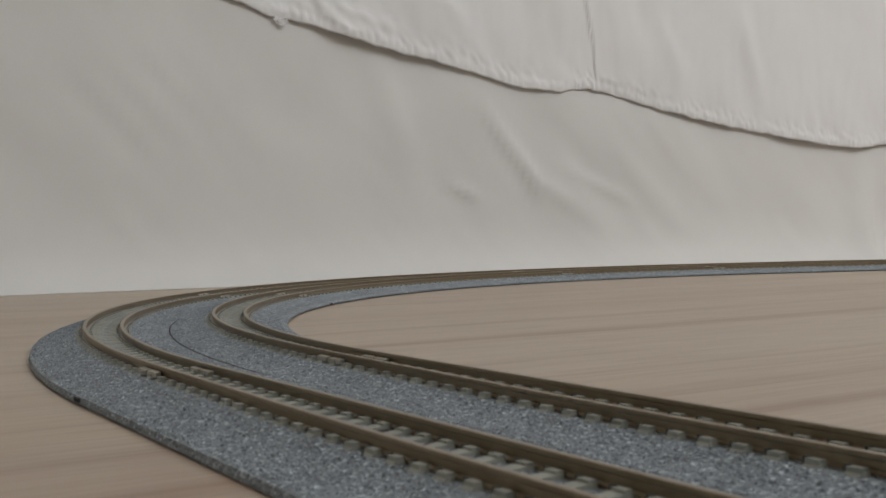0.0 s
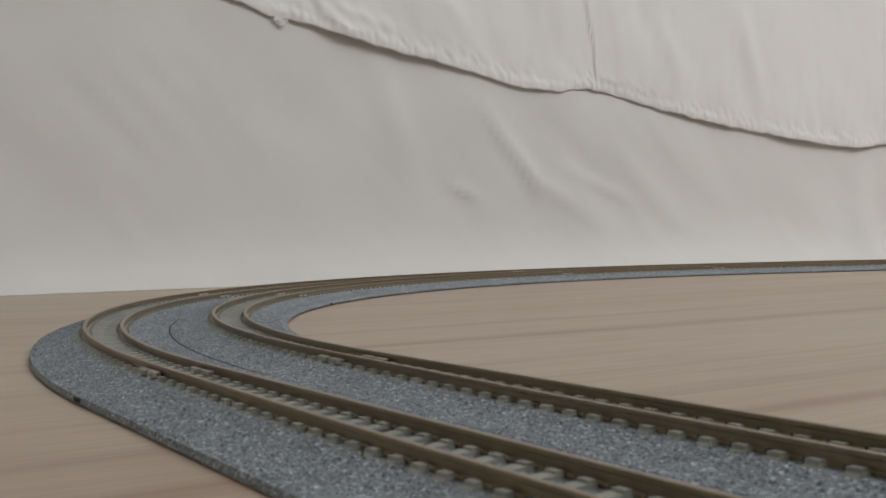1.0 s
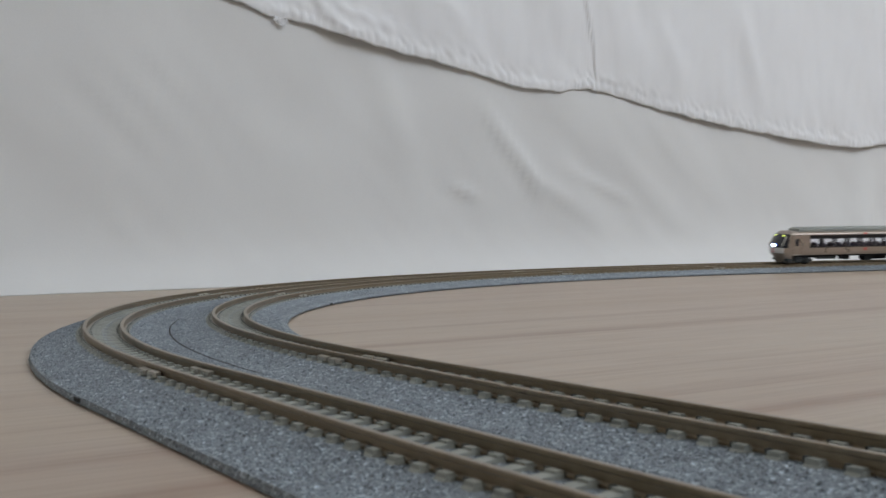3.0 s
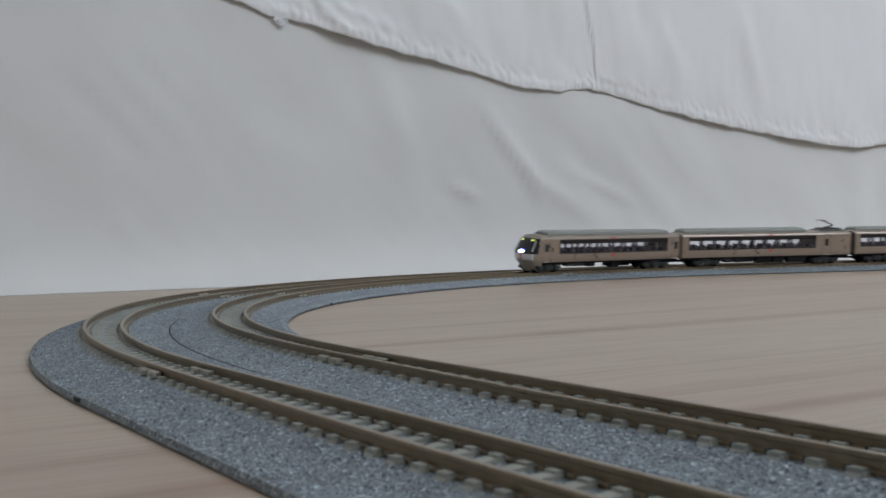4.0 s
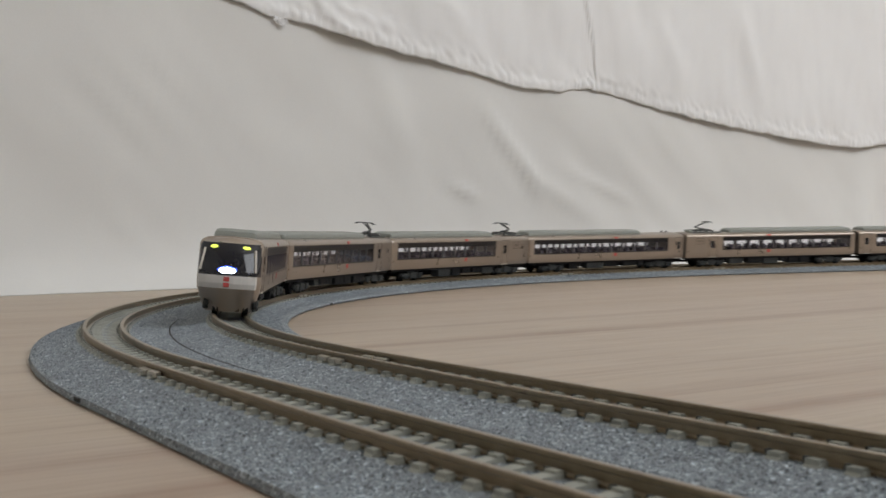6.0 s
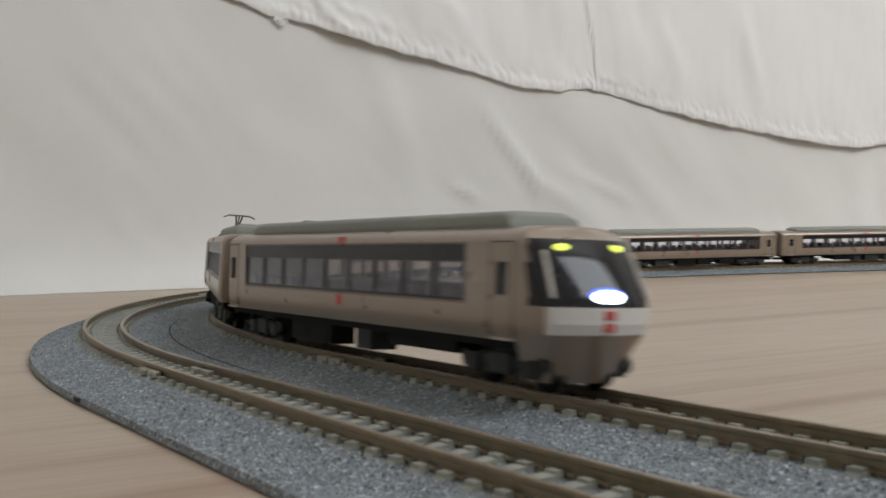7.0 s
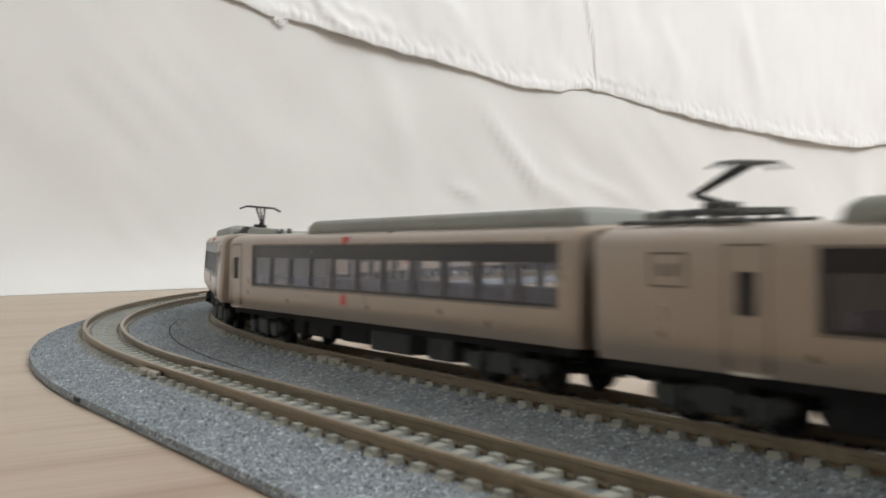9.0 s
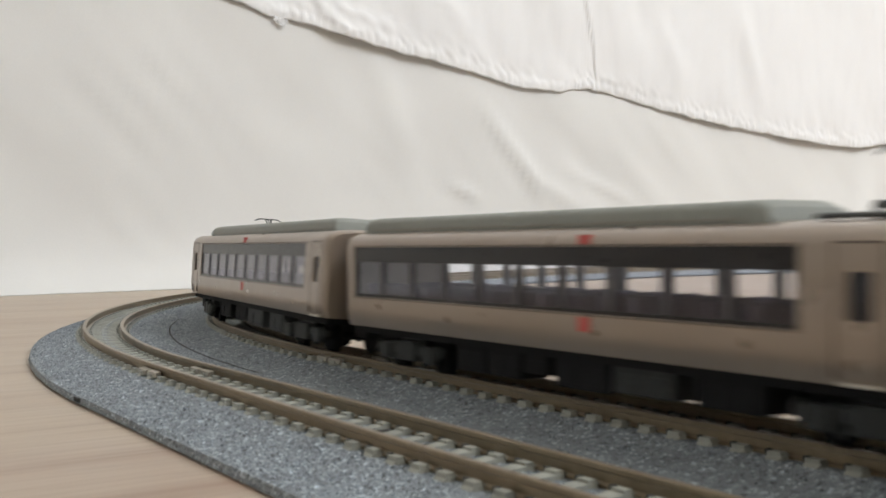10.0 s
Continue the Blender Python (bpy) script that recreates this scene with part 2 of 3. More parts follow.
def lower_cloth_out(u, z):
    """How far the lower cloth stands out from its plane."""
    d = 0.004 * noise.noise(Vector((u * 5, z * 4, 3.1))) + 0.0022 * noise.noise(Vector((u * 20 + z * 14, z * 16 - u * 6, 8.4))) + 0.0005 * noise.noise(Vector((u * 70 + z * 50, z * 30, 2.2)))
    d += 0.024 * math.exp(-z / 0.012)
    for k in ((0.277, 0.058, -27, 0.010, 0.0028, 0.0016), (0.325, 0.08, -50, 0.03, 0.006, 0.0016), (0.306, 0.10, -55, 0.02, 0.004, 0.0014), (0.36, 0.055, -30, 0.03, 0.006, 0.0013),
              (0.38, 0.08, -45, 0.04, 0.012, -0.0012), (0.45, 0.06, -40, 0.05, 0.012, 0.0014), (0.22, 0.108, -70, 0.05, 0.012, 0.0015), (0.70, 0.025, 78, 0.04, 0.016, 0.008), (0.335, 0.066, -62, 0.018, 0.003, 0.0012), (0.40, 0.063, -20, 0.03, 0.004, 0.0012)):
        d += 1.7 * ridge(u, z, *k)
    return d


def sheet(name, us, vs, place, mat, label):
    """A cloth from rows of points, with thickness."""
    nu, nv = len(us), len(vs)
    verts = [place(u, v) for v in vs for u in us]
    faces = [(j * nu + i, j * nu + i + 1, (j + 1) * nu + i + 1, (j + 1) * nu + i) for j in range(nv - 1) for i in range(nu - 1)]
    me = bpy.data.meshes.new(name)
    me.from_pydata(verts, [], faces)
    me.polygons.foreach_set("use_smooth", [True] * len(faces))
    me.materials.append(mat)
    ob = tagged(new(name, me), label, "cloth")
    ob.matrix_world = ROOM
    s = ob.modifiers.new("thickness", "SOLIDIFY")
    s.thickness, s.offset = 0.0006, 0
    return ob


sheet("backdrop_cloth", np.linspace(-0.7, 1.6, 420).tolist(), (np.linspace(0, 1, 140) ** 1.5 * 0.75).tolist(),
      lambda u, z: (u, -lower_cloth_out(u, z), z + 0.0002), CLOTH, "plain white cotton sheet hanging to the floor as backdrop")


def upper_place(u, v):
    """The upper cloth hangs over the lower one; v goes up from its rolled hem."""
    z = hem_height(u) + v
    out = 0.003 + 0.0025 * noise.noise(Vector((u * 6, z * 5, 1.7))) + 0.0022 * noise.noise(Vector((u * 26, z * 20 + u * 12, 5.2))) + 0.0006 * noise.noise(Vector((u * 90, z * 60, 7.7)))
    out += 0.0012 * math.exp(-((v - 0.004) / 0.0035) ** 2) * (0.6 + 1.1 * noise.noise(Vector((u * 330, v * 60, 9))))
    out += 0.0009 * math.exp(-((v - 0.008) / 0.005) ** 2) * noise.noise(Vector((u * 210 + v * 120, v * 150, 4)))
    out += 0.05 * v
    out += 0.003 * math.exp(-((u - 0.17) / 0.05) ** 2 - ((v - 0.018) / 0.016) ** 2) * noise.noise(Vector((u * 75 + v * 40, v * 110, 6)))
    out += ridge(u, z, 0.47, 0.165, -60, 0.03, 0.008, 0.0025) + ridge(u, z, 0.56, 0.17, -70, 0.04, 0.010, 0.003) + ridge(u, z, 0.27, 0.175, -50, 0.02, 0.006, 0.002)
    seam = 0.3972 - 0.225 * v + 0.0016 * noise.noise(Vector((v * 45, 3, 3)))
    out += 0.0018 * min(1, max(0, (v - 0.006) / 0.004)) / (1 + math.exp(max(-60, min(60, -(u - seam) / 0.00025)))) * math.exp(-max(0, u - seam) / 0.06)
    return u, -max(out, lower_cloth_out(u, max(z, 0)) + 0.0006 + 0.0012 * min(1, v / 0.008)), z + 0.0012 * noise.noise(Vector((u * 90, 2, 0))) + 0.0006 * noise.noise(Vector((u * 420, 2, 3)))


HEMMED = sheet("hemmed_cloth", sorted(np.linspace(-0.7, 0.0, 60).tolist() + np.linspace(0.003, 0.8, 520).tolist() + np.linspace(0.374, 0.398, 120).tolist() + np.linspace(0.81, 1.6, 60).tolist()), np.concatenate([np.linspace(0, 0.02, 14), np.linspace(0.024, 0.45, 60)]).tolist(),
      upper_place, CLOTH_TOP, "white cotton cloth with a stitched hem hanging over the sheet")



def loose_threads():
    """Frayed ends at one spot of the hem."""
    rng = random.Random(3)
    bm = bmesh.new()
    for _ in range(60):
        u = 0.137 + rng.gauss(0, 0.0022)
        a = Vector((u, upper_place(u, 0.001)[1] - 0.0006, hem_height(u) + 0.0015))
        b = a + Vector((rng.gauss(0.0008, 0.0012), -0.0004, -rng.uniform(0.001, 0.0055)))
        rod(bm, a, b, 0.0002, 5)
    part("frayed_thread", bm, CLOTH_TOP, HEMMED, "frayed white cotton threads")


loose_threads()

# ---------------------------------------------------------------- track plan
CX, CY, R = 319.23, 411.52, 403.81
TH1, TH2 = 0.5244, 1.27
LM = R * (TH1 + TH2)
INNER, OUTER = -16.5, 16.5
CANT = 0.85
HEAD_Z = 5.44                    # top of the rails over the floor, where they lie level


def plan(m, off):
    """Plan place of the point off millimetres outside the middle line, m along it, and the way of growing m."""
    if m < 0:
        a, extra = -TH1, m
    elif m > LM:
        a, extra = TH2, m - LM
    else:
        a, extra = m / R - TH1, 0.0
    way = Vector((math.sin(a), math.cos(a)))
    p = Vector((CX - (R + off) * math.cos(a), CY + (R + off) * math.sin(a))) + way * extra
    return p, way


def lean(m):
    """Share of the full cant at m."""
    g = max(0.0, min(1.0, min(m + 94, LM + 227 - m) / 160))
    return g * g * (3 - 2 * g)


def cant_at(off):
    return float(np.interp(off, (-32, -24.5, -21, -12, -8.3, 8.3, 12, 21, 24.5, 33.5), (0, 0, 0, 1, 1.25, 0.0, 0.0, 1, 1.25, 0.15)))


def on_track(m, off, z):
    p, _ = plan(m, off)
    return (p.x * MM, p.y * MM, (z + CANT * lean(m) * cant_at(off)) * MM)


def sweep(profile, m0, m1, step=4.0, closed=True, name="sweep"):
    """Sweeps a profile of (off, z) along the track from m0 to m1."""
    n = max(2, int((m1 - m0) / step) + 1)
    k = len(profile)
    bm = bmesh.new()
    rings = [[bm.verts.new(on_track(m, o, z)) for o, z in profile] for m in np.linspace(m0, m1, n)]
    for a, b in zip(rings, rings[1:]):
        for j in range(k if closed else k - 1):
            bm.faces.new((a[j], b[j], b[(j + 1) % k], a[(j + 1) % k]))
    if closed:
        bm.faces.new(rings[0])
        bm.faces.new(rings[-1][::-1])
    bmesh.ops.recalc_face_normals(bm, faces=bm.faces)
    return bm


BED = ((-31.6, 0.0), (-31.6, 0.5), (-33.6, 0.55), (-33.5, 1.15), (-32.9, 1.4), (-27.4, 2.0), (-24.8, 2.75), (-23.2, 3.28), (-9.8, 3.28), (-8.2, 2.75), (-5.5, 2.2), (-0.3, 2.0), (0.0, 1.8), (0.3, 2.0), (5.5, 2.2), (8.2, 2.75), (9.8, 3.28),
       (23.2, 3.28), (24.8, 2.75), (27.4, 2.05), (32.4, 1.5), (33.3, 1.25), (33.6, 0.22), (33.0, 0.18), (33.0, 0.0))
RAIL_PROFILE = ((-0.8, 3.4), (-0.8, 3.65), (-0.27, 3.85), (-0.24, 4.72), (-0.45, 4.9), (-0.45, 5.35), (-0.36, 5.44), (0.36, 5.44), (0.45, 5.35), (0.45, 4.9), (0.24, 4.72), (0.27, 3.85), (0.8, 3.65), (0.8, 3.4))
RAILS = (21.0, 12.0, -12.0, -21.0)
JOINTS = (-852, -568, -284, 0, 282, 564, 693, 977, 1261, 1545, 1829, 2113, 2400)
PITCH = 5.05


def sleeper_mesh():
    """One concrete-look sleeper, pointing along y, with raised rail seats and dark clips."""
    bm = bmesh.new()
    prof = [(-6.75, -0.05), (-6.1, 0.46), (-2.8, 0.5), (0, 0.18), (2.8, 0.5), (6.1, 0.46), (6.75, -0.05)]
    half = [1.05, 1.25, 1.25, 0.95, 1.25, 1.25, 1.05]
    top = [(bm.verts.new((-h * 0.85, y, z)), bm.verts.new((h * 0.85, y, z))) for (y, z), h in zip(prof, half)]
    low = [(bm.verts.new((-h, y, -0.7)), bm.verts.new((h, y, -0.7))) for (y, z), h in zip(prof, half)]
    for i in range(6):
        bm.faces.new((top[i][0], top[i][1], top[i + 1][1], top[i + 1][0]))
        bm.faces.new((low[i][0], top[i][0], top[i + 1][0], low[i + 1][0]))
        bm.faces.new((top[i][1], low[i][1], low[i + 1][1], top[i + 1][1]))
    bm.faces.new((low[0][0], low[0][1], top[0][1], top[0][0]))
    bm.faces.new((low[6][1], low[6][0], top[6][0], top[6][1]))
    for y in (-4.5, 4.5):
        for s in (-1, 1):
            box(bm, -0.95, 0.95, y + s * 1.3 - 0.5, y + s * 1.3 + 0.5, 0.3, 0.8)
    for y in (-4.5, 4.5):
        for s in (-1, 1):
            box(bm, 0.85, 1.4, y + s * 1.3 - 0.3, y + s * 1.3 + 0.3, 0.2, 0.9)
    bmesh.ops.recalc_face_normals(bm, faces=bm.faces)
    scaled(bm)
    bm.faces.ensure_lookup_table()
    for f in bm.faces[-24:]:
        f.material_index = 1
    me = bpy.data.meshes.new("sleeper")
    bm.to_mesh(me)
    bm.free()
    me.materials.append(SLEEPER)
    me.materials.append(CLIPDARK)
    return me


SLEEPER_MESH = sleeper_mesh()


def sleeper_pose(m, track):
    p, way = plan(m, track)
    tilt = math.atan2(CANT * lean(m), 9.0)
    z = 3.28 + CANT * lean(m) * 0.5
    # local y points outwards
    out = Vector((-way.y, way.x, 0))
    t = Vector((way.x, way.y, 0))
    y = (out * math.cos(tilt) + Vector((0, 0, math.sin(tilt))))
    zed = t.cross(y)
    if zed.z < 0:
        t, zed = -t, -zed
    mat = Matrix((t, y, zed)).transposed().to_4x4()
    return Matrix.Translation(Vector((p.x, p.y, z)) * MM) @ mat


def track_section(m0, m1):
    curved = m1 > 0 and m0 < LM
    sec = empty("track_section", "curved double model railway track on grey moulded ballast" if curved else "straight double model railway track on grey moulded ballast", "track", "double track of the layout")
    bed = part("roadbed", sweep(BED, m0 + 0.12, m1 - 0.12, 3.0), BALLAST, sec, "grey speckled plastic ballast bed")
    for r in RAILS:
        part("rail", sweep([(r + o, z) for o, z in RAIL_PROFILE], m0 + 0.1, m1 - 0.1, 3.0), RAIL, sec, "brown nickel rail")
    near = m0 >= -300 and m1 <= 1000
    count = int((m1 - m0) / PITCH)
    if near:
        for i in range(count):
            for track in (OUTER, INNER):
                ob = new("sleeper", SLEEPER_MESH)
                ob.parent = sec
                ob.matrix_basis = sleeper_pose(m0 + (i + 0.5) * (m1 - m0) / count, track)
    else:
        verts, faces = [], []
        for i in range(count):
            for track in (OUTER, INNER):
                mt = sleeper_pose(m0 + (i + 0.5) * (m1 - m0) / count, track)
                k = len(verts)
                verts += [mt @ v.co for v in SLEEPER_MESH.vertices]
                faces += [[k + a for a in f.vertices] for f in SLEEPER_MESH.polygons]
        me = bpy.data.meshes.new("sleepers")
        me.from_pydata(verts, [], faces)
        me.materials.append(SLEEPER)
        me.materials.append(CLIPDARK)
        me.polygons.foreach_set("material_index", [f.material_index for f in SLEEPER_MESH.polygons] * (count * 2))
        rest = tagged(new("sleepers", me), "", "", "", "stuff")
        rest.parent = sec
    # plastic rail joiners at the section's far end
    for r in RAILS:
        for side in (-1, 1):
            prof = [(r + side * 0.47, 3.7), (r + side * 1.6, 3.7), (r + side * 1.5, 4.4), (r + side * 0.5, 4.6)]
            for a, b in ((m1 - 5.2, m1 - 0.5), (m1 + 0.5, m1 + 4.8)):
                part("rail_joiner", sweep(prof, a, b, 2.0), CLIP, sec)
    return sec


for a, b in zip(JOINTS, JOINTS[1:]):
    track_section(a, b)


# a curved seam line pressed into the bed between the two tracks, and two slots in the bed
def bed_details():
    part_of = [o for o in scene.objects if o.name.startswith("track_section")]
    first = part_of[2]
    part("mould_line", sweep([(-0.25, 1.8), (-0.25, 1.99), (0.2, 1.99), (0.2, 1.8)], 8, 170, 3.0), HOLE, part_of[3])
    for m in (-71.5, -83.0):
        part("bed_slot", sweep([(13.0, 2.8), (13.0, 3.55), (15.3, 3.55), (15.3, 2.8)], m - 1.1, m + 1.1, 1.0), HOLE, first)

    for sec, m, off in ((part_of[3], 1.5, 33.0), (part_of[4], 283.5, -33.2)):
        part("edge_notch", sweep([(off - 0.75, 0.4), (off - 0.75, 1.05), (off + 0.75, 1.05), (off + 0.75, 0.4)], m - 1.6, m + 1.6, 1.0), HOLE, sec)


bed_details()


def grains():
    """Loose-looking moulded grains over the near part of the bed."""
    rng = np.random.default_rng(5)
    bands = ((23.8, 33.0, 0.65), (-9.2, 9.2, 0.9), (-33.4, -23.8, 0.4), (9.4, 23.6, 0.6), (-23.6, -9.4, 0.4))
    prof_o, prof_z = [p[0] for p in BED], [p[1] for p in BED]
    verts, faces = [], []
    for lo, hi, share in bands:
        for _ in range(int(36000 * share)):
            m = -200 + 560 * rng.random() ** 1.5
            o = lo + (hi - lo) * rng.random()
            s = 0.10 + 0.2 * rng.random() ** 2
            x, y, z = on_track(m, o, float(np.interp(o, prof_o, prof_z)))
            k = len(verts)
            d = rng.uniform(-0.4, 0.4, 3)
            a = rng.uniform(0, 2.1)
            for i in range(3):
                b = a + i * 2.1 + d[i]
                verts.append((x + s * MM * math.cos(b), y + s * MM * math.sin(b), z - 0.03 * MM))
            verts.append((x + d[0] * s * MM, y + d[1] * s * MM, z + s * (0.55 + d[2]) * MM))
            faces += [(k, k + 1, k + 3), (k + 1, k + 2, k + 3), (k + 2, k, k + 3)]
    me = bpy.data.meshes.new("ballast_grains")
    me.from_pydata(verts, [], faces)
    me.materials.append(BALLAST)
    ob = tagged(new("ballast_grains", me), "fine grey ballast grains on the track bed", "ballast", "", "stuff")
    return ob


grains()

# ---------------------------------------------------------------- train
# car space: x forward, y to the left, z up from the rail head, millimetres
K = 1.036                        # stretch of the lengths below
CAR, HALF = 131.38, 64.0
SIDE = ((8.45, 6.3), (8.85, 7.6), (9.0, 9.0), (9.0, 11.2), (9.0, 12.4), (9.0, 16.9), (9.0, 19.3), (8.85, 20.1), (8.3, 20.9), (7.0, 21.5), (4.5, 21.85))
SECTION = [(y, z) for y, z in SIDE] + [(0.0, 22.0)] + [(-y, z) for y, z in reversed(SIDE)]
BAND_LOW, BAND_TOP, PANE_TOP = 11.2, 19.3, 16.9


def shell(bm, stations, skip):
    """The car's skin: the section along the stations (x, width share); skip(x, z0, z1) leaves a gap."""
    rings = []
    for x, s in stations:
        rings.append([bm.verts.new((x, y * s, 6.3 + (z - 6.3) * (1 - (1 - s) * 0.5))) for y, z in SECTION])
    for (xa, _), (xb, _), a, b in zip(stations, stations[1:], rings, rings[1:]):
        for j in range(len(SECTION) - 1):
            z0, z1 = sorted((SECTION[j][1], SECTION[j + 1][1]))
            if not skip((xa + xb) / 2, z0, z1):
                bm.faces.new((a[j], a[j + 1], b[j + 1], b[j]))
    return rings


def nose_front(z):
    return float(np.interp(z, (1.0, 4.5, 6.3, 7.6, 9.0, 11.2, 12.4, 16.9, 19.3, 20.1, 20.9, 21.5, 22.0), (55.0, 57.2, 58.5, 59.4, 59.9, 59.9, 59.6, 57.0, 55.4, 54.6, 53.8, 53.2, 52.7)))


def nose_bm(pick):
    """The rounded front end; pick(t, z0, z1) tells which faces belong."""
    bm = bmesh.new()
    start, cols = 50.6, 17
    prof = [(6.7, 1.0), (7.9, 4.5)] + list(SIDE)
    left = []
    for y, z in prof:
        xf = nose_front(z)
        bow = min(2.0, xf - start - 0.4)
        row = []
        for i in range(cols):
            t = i / (cols - 1)
            row.append((t, start + (xf - bow - start) * t, y * (1 - 0.14 * t ** 2.4), z - (0.3 * t * t if z > 20.5 else 0)))
        yw = row[-1][2]
        for k in range(1, 5):
            f = k / 4
            row.append((1 + f, xf - bow + bow * (1 - (1 - f) ** 2), yw * (1 - f), row[cols - 1][3] + 0.0))
        left.append(row)
    for sgn in (1, -1):
        grid = [[bm.verts.new((x, y * sgn, z)) for _, x, y, z in row] for row in left]
        for j in range(len(left) - 1):
            for i in range(len(left[0]) - 1):
                t = (left[j][i][0] + left[j][i + 1][0]) / 2
                if pick(t, left[j][i][3], left[j + 1][i][3], prof[j][1], prof[j + 1][1]):
                    f = (grid[j][i], grid[j][i + 1], grid[j + 1][i + 1], grid[j + 1][i])
                    bm.faces.new(f if sgn > 0 else f[::-1])
        # close the crown of the roof
        last = len(left) - 1
        if pick(0.0, 21.85, 22.0, 21.85, 22.0):
            for i in range(len(left[0]) - 1):
                a, b = grid[last][i].co, grid[last][i + 1].co
                q = [bm.verts.new(p) for p in (a, b, (b.x, 0, b.z + 0.12), (a.x, 0, a.z + 0.12))]
                bm.faces.new(q if sgn > 0 else q[::-1])
    bmesh.ops.remove_doubles(bm, verts=bm.verts, dist=0.01)
    for v in [v for v in bm.verts if not v.link_faces]:
        bm.verts.remove(v)
    bmesh.ops.recalc_face_normals(bm, faces=bm.faces)
    return bm


def skin(ob, thick=0.0006):
    s = ob.modifiers.new("thickness", "SOLIDIFY")
    s.thickness, s.offset = thick, -1
    e = ob.modifiers.new("edges", "EDGE_SPLIT")
    e.split_angle = radians(40)
    return ob


def bogie(parent, x):
    """A two-axle bogie that turns under its car."""
    bg = new("bogie")
    bg.parent = parent
    bg.location = (x * MM, 0, 0)
    bm = bmesh.new()
    for s in (-1, 1):
        box(bm, -10.5, 10.5, s * 6.6 - 0.6, s * 6.6 + 0.6, 2.6, 4.0, 0.25)
        box(bm, -3.0, 3.0, s * 6.9 - 0.8, s * 6.9 + 0.8, 1.6, 4.6, 0.3)
        for ax in (-7.0, 7.0):
            box(bm, ax - 1.7, ax + 1.7, s * 6.9 - 0.8, s * 6.9 + 0.8, 1.5, 4.1, 0.3)
            rod(bm, (ax - 2.4, s * 7.0, 2.2), (ax - 2.4, s * 7.0, 4.4), 0.5)
            rod(bm, (ax + 2.4, s * 7.0, 2.2), (ax + 2.4, s * 7.0, 4.4), 0.5)
        for ax in (-4.6, 4.6):
            box(bm, ax - 0.5, ax + 0.5, s * 6.4 - 0.5, s * 6.4 + 0.5, 1.0, 3.4)
    box(bm, -3.5, 3.5, -6.2, 6.2, 3.2, 5.2, 0.3)
    part("bogie_frame", scaled(bm), BOGIE, bg)
    for ax in (-7.0, 7.0):
        bm = bmesh.new()
        for s in (-1, 1):
            rod(bm, (ax, s * 3.7, 2.75), (ax, s * 4.9, 2.75), 2.75, 20)
            rod(bm, (ax, s * 3.4, 2.75), (ax, s * 3.75, 2.75), 3.15, 20)
        rod(bm, (ax, -6.3, 2.75), (ax, 6.3, 2.75), 0.7)
        part("wheelset", scaled(bm), UNDER, bg, "dark metal wheelset")
    return bg


def pantograph(parent, x, way):
    """A raised single-arm collector; its knee points along way."""
    root = new("pantograph")
    root.parent = parent
    root.location = (x * MM, 0, 21.8 * MM)
    bm = bmesh.new()
    for s in (-1, 1):
        box(bm, -6.0, 6.0, s * 3.4 - 0.3, s * 3.4 + 0.3, 1.0, 1.6, 0.1)
    for ax in (-6.0, -1.5, 2.5, 6.0):
        box(bm, ax - 0.35, ax + 0.35, -3.8, 3.8, 1.2, 1.8)
        for s in (-1, 1):
            rod(bm, (ax, s * 3.6, -0.2), (ax, s * 3.6, 1.3), 0.55)
    box(bm, -2.2, 1.4, -1.4, 1.4, 1.4, 2.6, 0.2)
    part("base_frame", scaled(bm), PANTO, root, "dark grey collector base frame on insulators")
    bm = bmesh.new()
    rod(bm, (-way * 2.4, 0, 1.7), (way * 4.9, 0, 3.5), 0.42)
    rod(bm, (-way * 1.2, 0.9, 1.5), (way * 4.6, 0.4, 3.1), 0.18)
    part("lower_arm", scaled(bm), PANTO, root)
    bm = bmesh.new()
    rod(bm, (way * 4.9, 0.3, 3.5), (-way * 3.6, 1.0, 6.6), 0.28)
    rod(bm, (way * 4.9, -0.3, 3.5), (-way * 3.6, -1.0, 6.6), 0.28)
    rod(bm, (way * 4.9, 0, 3.5), (-way * 3.6, 0, 6.6), 0.2)
    part("upper_arm", scaled(bm), PANTO, root)
    bm = bmesh.new()
    h = -way * 3.8
    for k in (-1.1, 1.1):
        box(bm, h + k - 0.28, h + k + 0.28, -3.3, 3.3, 6.6, 7.0, 0.08)
        for s in (-1, 1):
            rod(bm, (h + k, s * 3.2, 6.8), (h + k, s * 4.8, 6.1), 0.18)
    for s in (-2.0, 0, 2.0):
        rod(bm, (h - 1.1, s, 6.8), (h + 1.1, s, 6.8), 0.2)
    part("collector_head", scaled(bm), PANTO, root)
    return root


